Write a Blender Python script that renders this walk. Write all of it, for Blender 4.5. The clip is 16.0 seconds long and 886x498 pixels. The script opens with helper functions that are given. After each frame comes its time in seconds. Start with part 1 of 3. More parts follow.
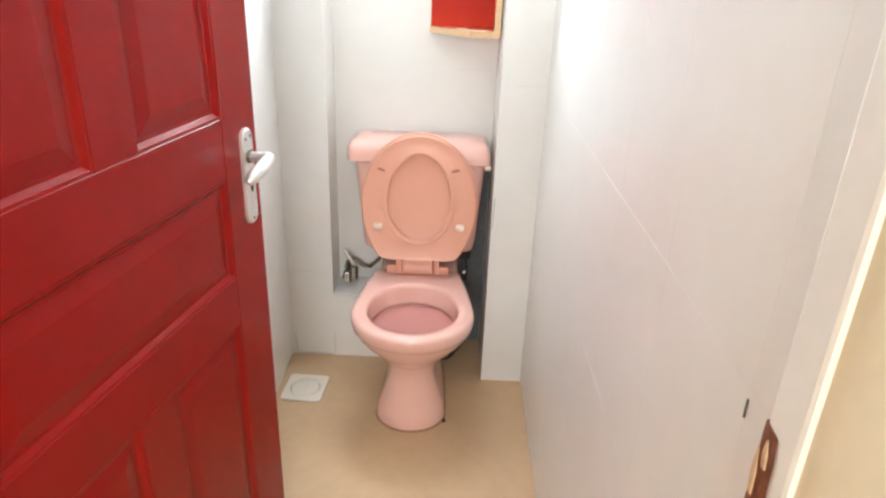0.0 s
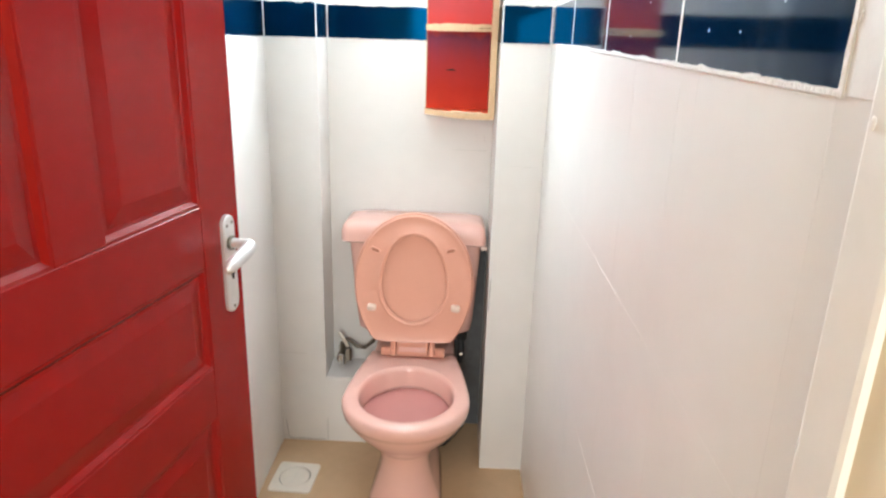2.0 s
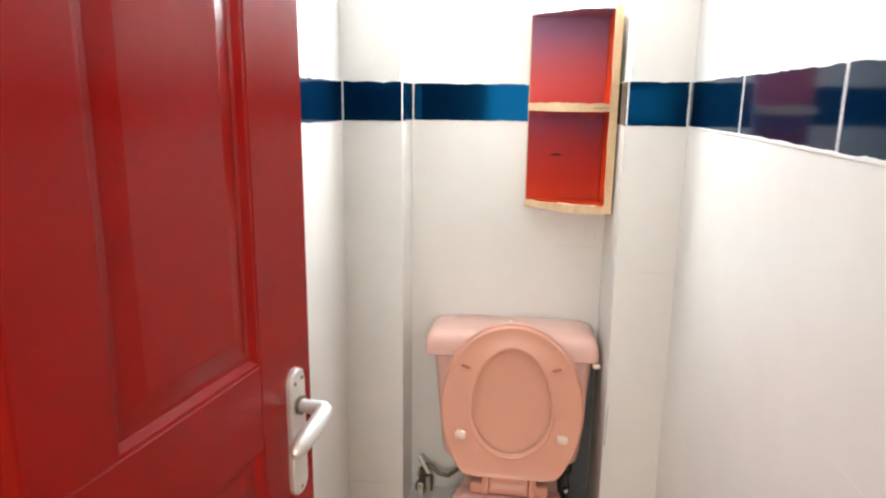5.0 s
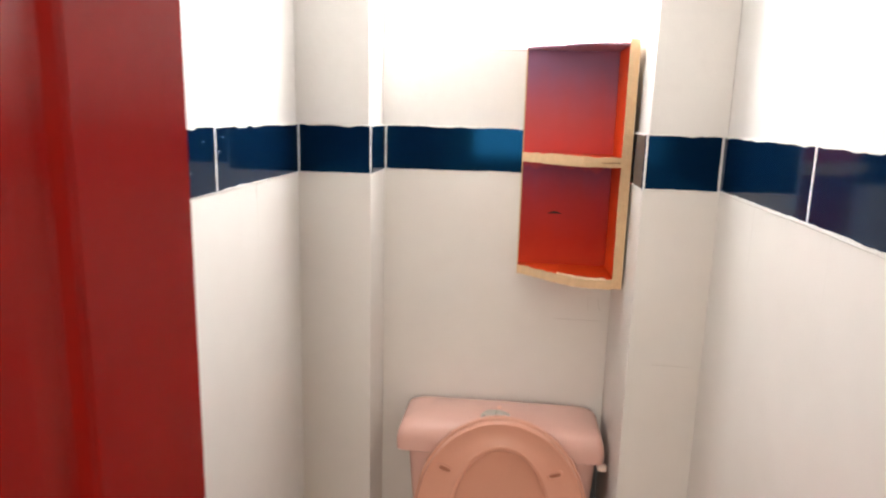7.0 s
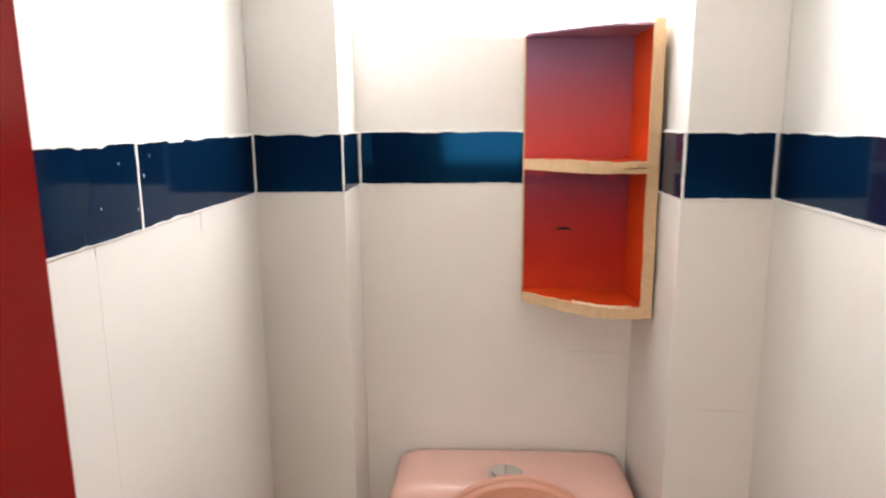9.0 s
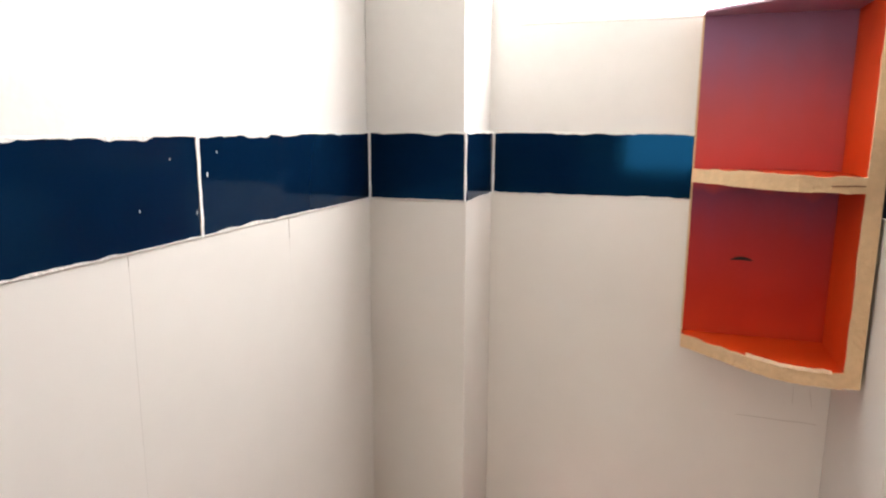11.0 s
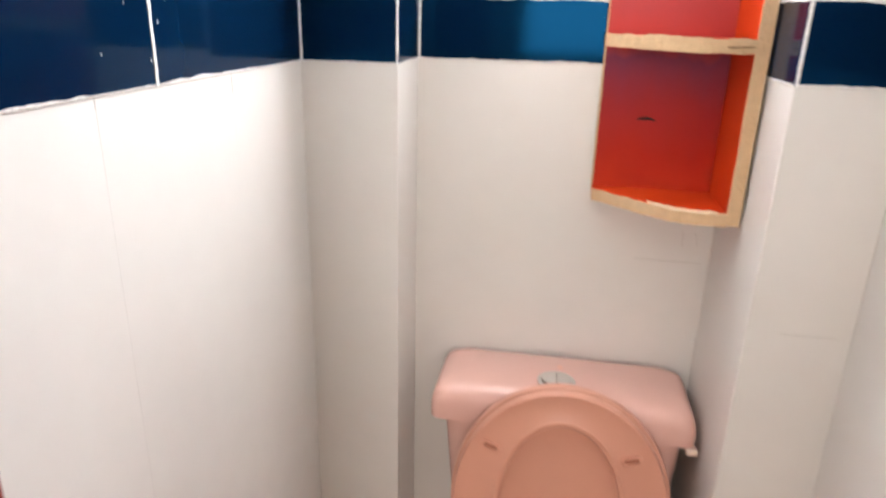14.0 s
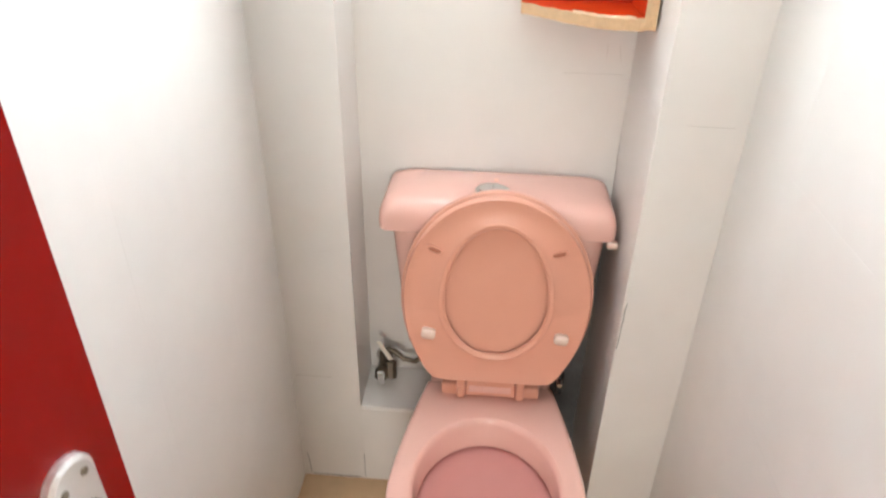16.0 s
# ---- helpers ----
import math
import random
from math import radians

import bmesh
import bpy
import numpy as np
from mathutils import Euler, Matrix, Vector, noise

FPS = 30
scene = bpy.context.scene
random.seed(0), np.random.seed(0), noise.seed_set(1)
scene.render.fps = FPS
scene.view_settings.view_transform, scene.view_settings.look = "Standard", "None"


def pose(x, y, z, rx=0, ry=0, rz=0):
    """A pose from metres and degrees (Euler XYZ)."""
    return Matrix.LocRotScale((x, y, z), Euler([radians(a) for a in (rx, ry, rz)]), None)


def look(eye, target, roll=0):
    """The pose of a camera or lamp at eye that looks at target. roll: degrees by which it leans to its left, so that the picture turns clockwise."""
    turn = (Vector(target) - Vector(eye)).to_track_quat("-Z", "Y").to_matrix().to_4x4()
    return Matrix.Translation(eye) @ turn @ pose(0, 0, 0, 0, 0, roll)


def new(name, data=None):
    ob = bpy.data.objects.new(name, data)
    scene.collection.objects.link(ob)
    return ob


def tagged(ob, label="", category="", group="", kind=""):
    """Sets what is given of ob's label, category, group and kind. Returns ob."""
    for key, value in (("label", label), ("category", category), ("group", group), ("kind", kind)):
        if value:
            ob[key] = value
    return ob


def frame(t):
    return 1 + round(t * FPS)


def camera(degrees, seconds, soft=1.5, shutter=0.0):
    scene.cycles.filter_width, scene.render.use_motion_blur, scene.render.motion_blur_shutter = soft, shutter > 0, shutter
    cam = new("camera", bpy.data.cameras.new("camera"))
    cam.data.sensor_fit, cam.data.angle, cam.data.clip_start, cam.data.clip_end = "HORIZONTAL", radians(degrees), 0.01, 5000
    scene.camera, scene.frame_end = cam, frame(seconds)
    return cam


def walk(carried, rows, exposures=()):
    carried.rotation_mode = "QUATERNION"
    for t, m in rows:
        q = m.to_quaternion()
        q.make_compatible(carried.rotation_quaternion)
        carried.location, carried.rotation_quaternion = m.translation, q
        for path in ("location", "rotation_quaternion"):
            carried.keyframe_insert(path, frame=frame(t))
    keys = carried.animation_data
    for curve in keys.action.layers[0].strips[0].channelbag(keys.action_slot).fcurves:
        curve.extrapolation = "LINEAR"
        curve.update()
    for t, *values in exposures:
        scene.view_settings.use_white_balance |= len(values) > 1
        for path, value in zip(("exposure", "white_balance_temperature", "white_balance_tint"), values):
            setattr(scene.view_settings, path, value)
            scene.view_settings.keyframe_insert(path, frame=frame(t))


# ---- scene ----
# The plan below is drawn in plan units; one unit is U metres.
U = 0.92

# ---- camera ----
PATH = [
    (0, (0.609, -0.6, 1.476), (0.59, 1.229, 0.669), 2.2),
    (0.5, (0.616, -0.59, 1.477), (0.595, 1.261, 0.719), 2.4),
    (1, (0.626, -0.574, 1.488), (0.594, 1.289, 0.761), 2.2),
    (1.5, (0.622, -0.558, 1.488), (0.603, 1.324, 0.812), 1.8),
    (2, (0.649, -0.541, 1.491), (0.599, 1.364, 0.883), 1.7),
    (2.6, (0.668, -0.519, 1.502), (0.575, 1.397, 0.933), 2.0),
    (3, (0.694, -0.501, 1.517), (0.526, 1.419, 0.982), 2.2),
    (3.5, (0.653, -0.448, 1.512), (0.437, 1.485, 1.046), 1.4),
    (4.1, (0.584, -0.344, 1.523), (0.324, 1.592, 1.097), -0.2),
    (6.4, (0.483, 0.07, 1.575), (0.272, 2.008, 1.127), 2.4),
    (7, (0.494, 0.166, 1.617), (0.291, 2.115, 1.218), 1.5),
    (7.5, (0.468, 0.258, 1.621), (0.323, 2.208, 1.202), 1.3),
    (8, (0.446, 0.319, 1.619), (0.373, 2.276, 1.21), 0.9),
    (8.4, (0.431, 0.353, 1.617), (0.37, 2.314, 1.227), -0.9),
    (9, (0.421, 0.426, 1.611), (0.313, 2.386, 1.228), -0.5),
    (9.5, (0.44, 0.483, 1.61), (0.184, 2.437, 1.268), -0.5),
    (10, (0.457, 0.557, 1.605), (-0.049, 2.462, 1.263), -0.5),
    (12.5, (0.488, 0.658, 1.586), (-0.179, 2.482, 1.105), -0.1),
    (13, (0.471, 0.642, 1.576), (-0.049, 2.481, 0.986), 0.4),
    (13.5, (0.448, 0.596, 1.568), (0.051, 2.457, 0.953), 1.0),
    (14, (0.439, 0.54, 1.564), (0.129, 2.396, 0.886), 1.4),
    (14.5, (0.435, 0.483, 1.557), (0.23, 2.316, 0.785), 1.3),
    (15, (0.427, 0.441, 1.566), (0.313, 2.22, 0.659), 1.6),
    (15.5, (0.44, 0.439, 1.533), (0.337, 2.173, 0.543), 0.7),
    (16, (0.468, 0.419, 1.511), (0.341, 2.124, 0.475), 1.0),
]
cam = camera(67.6, 16.0, soft=2.2, shutter=0.9)
EXPOSURES = [(0.0, 0.75, 5750, 0), (0.7, 0.86, 5750, 0), (2.6, 0.62, 5750, 0), (4.1, 0.57, 5850, 0), (6.4, 0.02, 6700, 10), (8.4, -0.2, 6800, 10), (10.0, -0.28, 6800, 10), (12.6, -0.4, 6850, 10), (13.0, -0.34, 6850, 10), (13.5, -0.06, 6550, 10), (14.5, 0.16, 6350, 10), (15.0, 0.23, 6200, 7), (16.0, 0.53, 6100, 4)]
walk(cam, [(t, look(Vector(e) * U, Vector(a) * U, r)) for t, e, a, r in PATH], EXPOSURES)

# ---- world and lights ----
world = bpy.data.worlds.new("world")
scene.world = world
world.use_nodes = True
wn = world.node_tree.nodes
sky = wn.new("ShaderNodeTexSky")
sky.sky_type, sky.sun_disc = "NISHITA", False
sky.sun_elevation, sky.sun_rotation = radians(55), radians(150)
world.node_tree.links.new(sky.outputs[0], wn["Background"].inputs[0])
wn["Background"].inputs[1].default_value = 0.12


def area(name, at, target, w, h, power, colour):
    lamp = bpy.data.lights.new(name, "AREA")
    lamp.shape, lamp.size, lamp.size_y = "RECTANGLE", w * U, h * U
    lamp.energy, lamp.color = power, colour
    ob = new(name, lamp)
    ob.matrix_world = look(Vector(at) * U, Vector(target) * U)
    return ob


# high window daylight over the cistern; unseen fill lamp added at the hall's end
area("window_daylight", (0.472, 1.87, 2.05), (0.472, 0.9, 1.85), 0.50, 0.54, 18.5, (0.965, 0.968, 1.0))
area("hall_fill", (0.50, -2.57, 1.80), (0.45, 0.0, 1.60), 0.76, 1.1, 26.8, (1.0, 0.90, 0.828))


# ---- materials ----
def material(name, colour, rough=0.5, metal=0.0, coat=0.0, grain=40.0, vary=0.06, stain=0.05, bump=0.0, bump_scale=60.0, coat_rough=0.1, gloss=0.5, tint=None):
    m = bpy.data.materials.new(name)
    m.use_nodes = True
    nt = m.node_tree
    n, link = nt.nodes, nt.links.new
    b = n["Principled BSDF"]
    b.inputs["Roughness"].default_value, b.inputs["Metallic"].default_value = rough, metal
    b.inputs["Coat Weight"].default_value, b.inputs["Coat Roughness"].default_value = coat, coat_rough
    b.inputs["Specular IOR Level"].default_value = gloss
    if tint:
        b.inputs["Specular Tint"].default_value = (*tint, 1)
    tc = n.new("ShaderNodeTexCoord")
    fine, broad = n.new("ShaderNodeTexNoise"), n.new("ShaderNodeTexNoise")
    fine.inputs["Scale"].default_value, broad.inputs["Scale"].default_value = grain, 3.5
    fine.inputs["Detail"].default_value, broad.inputs["Detail"].default_value = 6, 4
    for t in (fine, broad):
        link(tc.outputs["Object"], t.inputs["Vector"])
    mix = n.new("ShaderNodeMath")
    mix.operation = "MULTIPLY_ADD"
    link(fine.outputs["Fac"], mix.inputs[0])
    mix.inputs[1].default_value, mix.inputs[2].default_value = vary * 2, 1 - vary
    mix2 = n.new("ShaderNodeMath")
    mix2.operation = "MULTIPLY_ADD"
    link(broad.outputs["Fac"], mix2.inputs[0])
    mix2.inputs[1].default_value, mix2.inputs[2].default_value = stain * 2, 1 - stain
    prod = n.new("ShaderNodeMath")
    prod.operation = "MULTIPLY"
    link(mix.outputs[0], prod.inputs[0])
    link(mix2.outputs[0], prod.inputs[1])
    hsv = n.new("ShaderNodeHueSaturation")
    hsv.inputs["Color"].default_value = (*colour, 1)
    link(prod.outputs[0], hsv.inputs["Value"])
    link(hsv.outputs[0], b.inputs["Base Color"])
    rr = n.new("ShaderNodeMath")
    rr.operation = "MULTIPLY_ADD"
    link(broad.outputs["Fac"], rr.inputs[0])
    rr.inputs[1].default_value, rr.inputs[2].default_value = 0.12, max(0.02, rough - 0.06)
    link(rr.outputs[0], b.inputs["Roughness"])
    if bump:
        bp = n.new("ShaderNodeBump")
        bt = n.new("ShaderNodeTexNoise")
        bt.inputs["Scale"].default_value = bump_scale
        bt.inputs["Detail"].default_value = 3
        link(tc.outputs["Object"], bt.inputs["Vector"])
        bp.inputs["Strength"].default_value, bp.inputs["Distance"].default_value = bump, 0.004
        link(bt.outputs["Fac"], bp.inputs["Height"])
        link(bp.outputs["Normal"], b.inputs["Normal"])
        if coat:
            link(bp.outputs["Normal"], b.inputs["Coat Normal"])
    return m


WHITE_TILE = material("white_glazed_tile", (0.80, 0.78, 0.745), 0.30, vary=0.025, stain=0.07, grain=18, bump=0.02, bump_scale=6)
WHITE_WALL = material("white_wall_paint", (0.82, 0.81, 0.785), 0.5, vary=0.03, stain=0.04, bump=0.25, bump_scale=35)
JOINT = material("tile_joint", (0.79, 0.775, 0.745), 0.7, vary=0.15, stain=0.15)
GROUT = material("white_grout", (0.82, 0.81, 0.78), 0.75, vary=0.1, grain=150, stain=0.1, bump=0.6, bump_scale=220)
BLUE = material("blue_glazed_tile", (0.0013, 0.012, 0.037), 0.07, gloss=0.26, tint=(0.03, 0.40, 1.0), vary=0.08, stain=0.25, grain=25, bump=0.004, bump_scale=9)
DARK_GREY = material("rough_dark_grey", (0.13, 0.13, 0.13), 0.9, vary=0.25, stain=0.3, bump=0.7, bump_scale=90)
FLOOR = material("beige_floor_paint", (0.56, 0.385, 0.225), 0.42, vary=0.08, stain=0.16, grain=30, bump=0.3, bump_scale=25)
RED = material("red_gloss_paint", (0.25, 0.0019, 0.0008), 0.24, gloss=0.22, vary=0.10, stain=0.12, grain=16, bump=0.03, bump_scale=70)
CERAMIC = material("pink_ceramic", (0.82, 0.505, 0.43), 0.16, coat=0.3, coat_rough=0.06, vary=0.015, stain=0.04)
SEAT = material("peach_plastic", (0.735, 0.37, 0.265), 0.36, vary=0.02, stain=0.04, bump=0.05, bump_scale=120)
PAD = material("pale_rubber_pad", (0.84, 0.67, 0.57), 0.6)
CHROME = material("chrome", (0.75, 0.75, 0.74), 0.22, metal=1.0, stain=0.15)
ALUMINIUM = material("brushed_aluminium", (0.78, 0.78, 0.77), 0.45, metal=0.85, vary=0.08, stain=0.12)
BRASS = material("dull_metal_valve", (0.20, 0.17, 0.13), 0.45, metal=0.8, vary=0.2, stain=0.3)
BLACK = material("black_rubber", (0.02, 0.02, 0.02), 0.6)
PLASTIC = material("white_plastic", (0.80, 0.74, 0.64), 0.4, vary=0.04, stain=0.12)
PAPER = material("red_paper", (0.66, 0.060, 0.010), 0.48, gloss=0.15, vary=0.05, stain=0.12, grain=25, bump=0.1, bump_scale=30)
CARD = material("brown_cardboard", (0.68, 0.475, 0.28), 0.85, vary=0.14, stain=0.16, grain=90, bump=0.5, bump_scale=160)
FRAME_PAINT = material("white_door_frame_paint", (0.80, 0.775, 0.73), 0.45, vary=0.05, stain=0.08, bump=0.1, bump_scale=40)
CREAM = material("cream_hall_paint", (0.82, 0.73, 0.54), 0.6, vary=0.05, stain=0.08, bump=0.3, bump_scale=30)
WOOD = material("bare_brown_wood", (0.17, 0.055, 0.022), 0.7, vary=0.35, stain=0.3, grain=70, bump=0.8, bump_scale=90)
SPLINTER = material("pale_split_wood", (0.58, 0.38, 0.22), 0.8, vary=0.2, grain=90)
# deeper seat colour that paints the shade inside the buffer slots
SEAT_DARK = material("shaded_slot", (0.42, 0.16, 0.095), 0.7)
SKY_GLOW = bpy.data.materials.new("bright_sky")
SKY_GLOW.use_nodes = True
SKY_GLOW.node_tree.nodes["Principled BSDF"].inputs["Emission Color"].default_value = (0.93, 0.97, 1.0, 1)
SKY_GLOW.node_tree.nodes["Principled BSDF"].inputs["Emission Strength"].default_value = 5.0
SEALANT = material("stained_sealant", (0.30, 0.17, 0.10), 0.7, vary=0.25, stain=0.3)
DUSTY = material("dusty_joint", (0.42, 0.38, 0.33), 0.9, vary=0.25, stain=0.2)
TORN = material("torn_card_lining", (0.74, 0.54, 0.35), 0.85, vary=0.15, stain=0.12, grain=110, bump=0.4, bump_scale=180)
DARK = material("dark_slit", (0.02, 0.012, 0.01), 0.9)
GLASS = material("frosted_glass", (0.9, 0.93, 0.95), 0.5)
GLASS.node_tree.nodes["Principled BSDF"].inputs["Transmission Weight"].default_value = 1.0
# the haze over the shelf top is put into this purple-grey
VEILED = material("veiled_paper", (0.34, 0.18, 0.25), 0.42, coat=0.15, coat_rough=0.3, vary=0.05, stain=0.12, grain=25)


def shaded_paper():
    """Red paper, both compartments' shade and haze painted as orange over red to purple."""
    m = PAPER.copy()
    m.name = "shaded_red_paper"
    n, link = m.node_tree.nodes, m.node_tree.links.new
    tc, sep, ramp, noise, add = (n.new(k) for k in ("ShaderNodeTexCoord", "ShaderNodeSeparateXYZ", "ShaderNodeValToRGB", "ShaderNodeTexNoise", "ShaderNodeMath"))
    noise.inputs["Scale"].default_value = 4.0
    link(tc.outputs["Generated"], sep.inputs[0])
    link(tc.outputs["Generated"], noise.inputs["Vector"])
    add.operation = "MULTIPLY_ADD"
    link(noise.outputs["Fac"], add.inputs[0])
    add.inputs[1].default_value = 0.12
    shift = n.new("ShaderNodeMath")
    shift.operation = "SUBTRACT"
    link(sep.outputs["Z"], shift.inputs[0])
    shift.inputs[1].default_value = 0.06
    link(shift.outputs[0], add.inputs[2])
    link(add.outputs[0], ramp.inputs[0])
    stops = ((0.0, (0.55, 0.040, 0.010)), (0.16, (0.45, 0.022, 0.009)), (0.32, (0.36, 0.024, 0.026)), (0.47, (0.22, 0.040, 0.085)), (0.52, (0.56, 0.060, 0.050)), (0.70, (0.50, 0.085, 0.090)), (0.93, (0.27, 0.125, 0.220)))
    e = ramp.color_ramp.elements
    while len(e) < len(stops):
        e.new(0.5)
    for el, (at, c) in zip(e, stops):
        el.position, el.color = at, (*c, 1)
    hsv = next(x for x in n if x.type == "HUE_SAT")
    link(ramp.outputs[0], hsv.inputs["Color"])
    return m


# ---- building helpers ----
ROOTS = {}


def thing(name, at, label, category, group="", turn=0.0, local=False):
    ob = new(name)
    ob.empty_display_size = 0.05
    ob.matrix_world = pose(at[0] * U, at[1] * U, at[2] * U, 0, 0, turn)
    ROOTS[ob.name] = Vector((0, 0, 0)) if local else Vector(at)
    return tagged(ob, label, category, group)


def base_of(ob):
    while ob.parent:
        ob = ob.parent
    return ROOTS.get(ob.name, Vector((0, 0, 0)))


def part(name, bm, mat, parent=None, label="", smooth=False):
    base = base_of(parent) if parent else Vector((0, 0, 0))
    root = parent
    while root and root.parent:
        root = root.parent
    if root and root.name == "door":
        for v in bm.verts:
            v.co.y = -v.co.y
    for v in bm.verts:
        v.co = (v.co - base) * U
    bmesh.ops.recalc_face_normals(bm, faces=bm.faces)
    me = bpy.data.meshes.new(name)
    for f in bm.faces:
        f.smooth = smooth
    bm.to_mesh(me)
    bm.free()
    me.materials.append(mat)
    if smooth:
        me.set_sharp_from_angle(angle=radians(38))
    ob = new(name, me)
    if parent:
        ob.parent = parent
    if label:
        ob["label"] = label
    return ob


def structure(name, bm, mat, label, parent=None):
    return tagged(part(name, bm, mat, parent), label, kind="structure")


def box(a, b, bevel=0.0, bm=None, segments=1):
    bm = bm or bmesh.new()
    got = bmesh.ops.create_cube(bm, size=1)["verts"]
    for v in got:
        v.co = Vector([(a[i] + b[i]) / 2 + v.co[i] * (b[i] - a[i]) for i in range(3)])
    if bevel:
        edges = list({e for v in got for e in v.link_edges})
        bmesh.ops.bevel(bm, geom=edges, offset=bevel, segments=segments, affect="EDGES", profile=0.5)
    return bm


def loft(rings, bm=None, cap_first=True, cap_last=True, closed=True):
    bm = bm or bmesh.new()
    rows = [[bm.verts.new(p) for p in ring] for ring in rings]
    n = len(rows[0])
    for a, b in zip(rows, rows[1:]):
        for i in range(n if closed else n - 1):
            j = (i + 1) % n
            bm.faces.new((a[i], a[j], b[j], b[i]))
    if cap_first:
        bm.faces.new(rows[0])
    if cap_last:
        bm.faces.new(rows[-1])
    return bm


def tube(points, radius, sides=10, bm=None):
    points = [Vector(p) for p in points]
    rings = []
    for i, p in enumerate(points):
        d = (points[min(i + 1, len(points) - 1)] - points[max(i - 1, 0)]).normalized()
        q = d.to_track_quat("Z", "Y")
        r = radius[i] if isinstance(radius, (list, tuple)) else radius
        rings.append([p + q @ Vector((r * math.cos(k * math.tau / sides), r * math.sin(k * math.tau / sides), 0)) for k in range(sides)])
    return loft(rings, bm)


def lump(seed, x, scale=1.0):
    return noise.noise(Vector((x * scale, seed * 7.31, 0.5)))


# ---- the room ----
W, YL, YR, YB, XL, XR = 0.9, 1.65, 1.522, 1.812, 0.17, 0.75   # width, pier fronts, recess back, recess sides
TOP, B0, B1 = 2.6, 1.479, 1.588                               # ceiling, border tile band
T = 0.006                                                     # tiles stand this proud of the plaster
END = -0.145                                                  # the room ends at the door frame

bm = box((-1.3, -2.6, -0.15), (2.4, 2.2, 0.0))
floor = structure("floor", bm, FLOOR, "beige painted screed floor, lightly worn and stained")
bm = box((-1.3, -2.6, TOP), (2.4, 2.2, TOP + 0.12))
structure("ceiling", bm, WHITE_WALL, "plain white painted ceiling")
wall_left = structure("wall_left", box((-0.14, END, 0), (-T, YB + 0.3, TOP)), WHITE_WALL, "white wall tiled below a blue border")
wall_right = structure("wall_right", box((W + T, END, 0), (W + 0.14, YB + 0.3, TOP)), WHITE_WALL, "white wall tiled below a blue border")
pier_left = structure("wall_pier_left", box((-T + 0.001, YL + T, 0), (XL - T, YB + 0.15, TOP)), WHITE_WALL, "white tiled pier beside the cistern recess")
pier_right = structure("wall_pier_right", box((XR + T, YR + T, 0), (W + T - 0.001, YB + 0.15, TOP)), WHITE_WALL, "white tiled pier beside the cistern recess")
# back wall of the recess, open for the high window
WX0, WX1, WZ0, WZ1 = 0.212, 0.732, 1.77, 2.34
bm = box((XL - T, YB + T, 0), (XR + T, YB + 0.15, WZ0))
box((XL - T, YB + T, WZ1), (XR + T, YB + 0.15, TOP), bm=bm)
box((XL - T, YB + T, WZ0), (WX0, YB + 0.15, WZ1), bm=bm)
box((WX1, YB + T, WZ0), (XR + T, YB + 0.15, WZ1), bm=bm)
wall_back = structure("wall_back", bm, WHITE_WALL, "white back wall of the recess with a high window")
window = structure("window_1", box((WX0, YB + T + 0.002, WZ0), (WX1, YB + 0.09, WZ0 + 0.008), 0.003), FRAME_PAINT, "small high window with frosted glass")
for n, a, b in (("window_frame", (WX0, YB + 0.09, WZ0), (WX0 + 0.025, YB + 0.12, WZ1)), ("window_frame", (WX1 - 0.025, YB + 0.09, WZ0), (WX1, YB + 0.12, WZ1)),
                ("window_frame", (WX0 + 0.025, YB + 0.09, WZ0), (WX1 - 0.025, YB + 0.12, WZ0 + 0.025)), ("window_frame", (WX0 + 0.025, YB + 0.09, WZ1 - 0.025), (WX1 - 0.025, YB + 0.12, WZ1)),
                ("window_frame", (0.462, YB + 0.09, WZ0 + 0.025), (0.482, YB + 0.12, WZ1 - 0.025))):
    part(n, box(a, b, 0.003), FRAME_PAINT, window)
for a, b in ((WX0 + 0.025, 0.462), (0.482, WX1 - 0.025)):
    p = part("pane", box((a, YB + 0.1, WZ0 + 0.025), (b, YB + 0.106, WZ1 - 0.025)), GLASS, window)
    p.visible_shadow = False

structure("backdrop", box((-0.14, 2.118, 1.5), (W + 0.14, 2.13, TOP)), SKY_GLOW, "bright overcast sky outside the high window")

# ledge in the recess, beside and behind the pan
ledge = structure("ledge", box((XL - T, YL + T, 0), (0.5, YB + T - 0.001, 0.266)), WHITE_WALL, "white tiled ledge at the foot of the recess")
part("slab", box((XL, YL + 0.001, 0.266), (0.503, YB, 0.274), 0.002), WHITE_TILE, ledge)
bm = box((0.503, YB - 0.001, 0.0), (XR - 0.001, YB + 0.004, 0.745))
structure("wall_dark_patch", bm, DARK_GREY, "dark grey patch on the wall behind the cistern")
# ---- doorway and hall ----
JAMB0 = -0.198
fr = tagged(new("door_frame"), "white painted wooden door frame, split at the lock", kind="structure")
jamb_r = part("jamb", box((0.88, JAMB0, 0), (W + 0.14, END, 2.24), 0.006, segments=2), FRAME_PAINT, fr)
jamb_l = part("jamb", box((-0.14, JAMB0, 0), (0.07, END, 2.24), 0.006, segments=2), FRAME_PAINT, fr)
part("head", box((0.07, JAMB0, 2.17), (0.88, END, 2.24), 0.006, segments=2), FRAME_PAINT, fr)
structure("wall_over_door", box((-0.14, JAMB0 + 0.001, 2.24), (W + 0.14, END - 0.001, TOP)), WHITE_WALL, "white wall over the door")
structure("wall_hall_right", box((0.886, -2.6, 0), (2.4, JAMB0, TOP)), CREAM, "cream painted wall of the hall")
structure("wall_hall_left", box((-1.3, JAMB0, 0), (-0.14, END + 0.1, TOP)), CREAM, "cream painted wall of the hall")
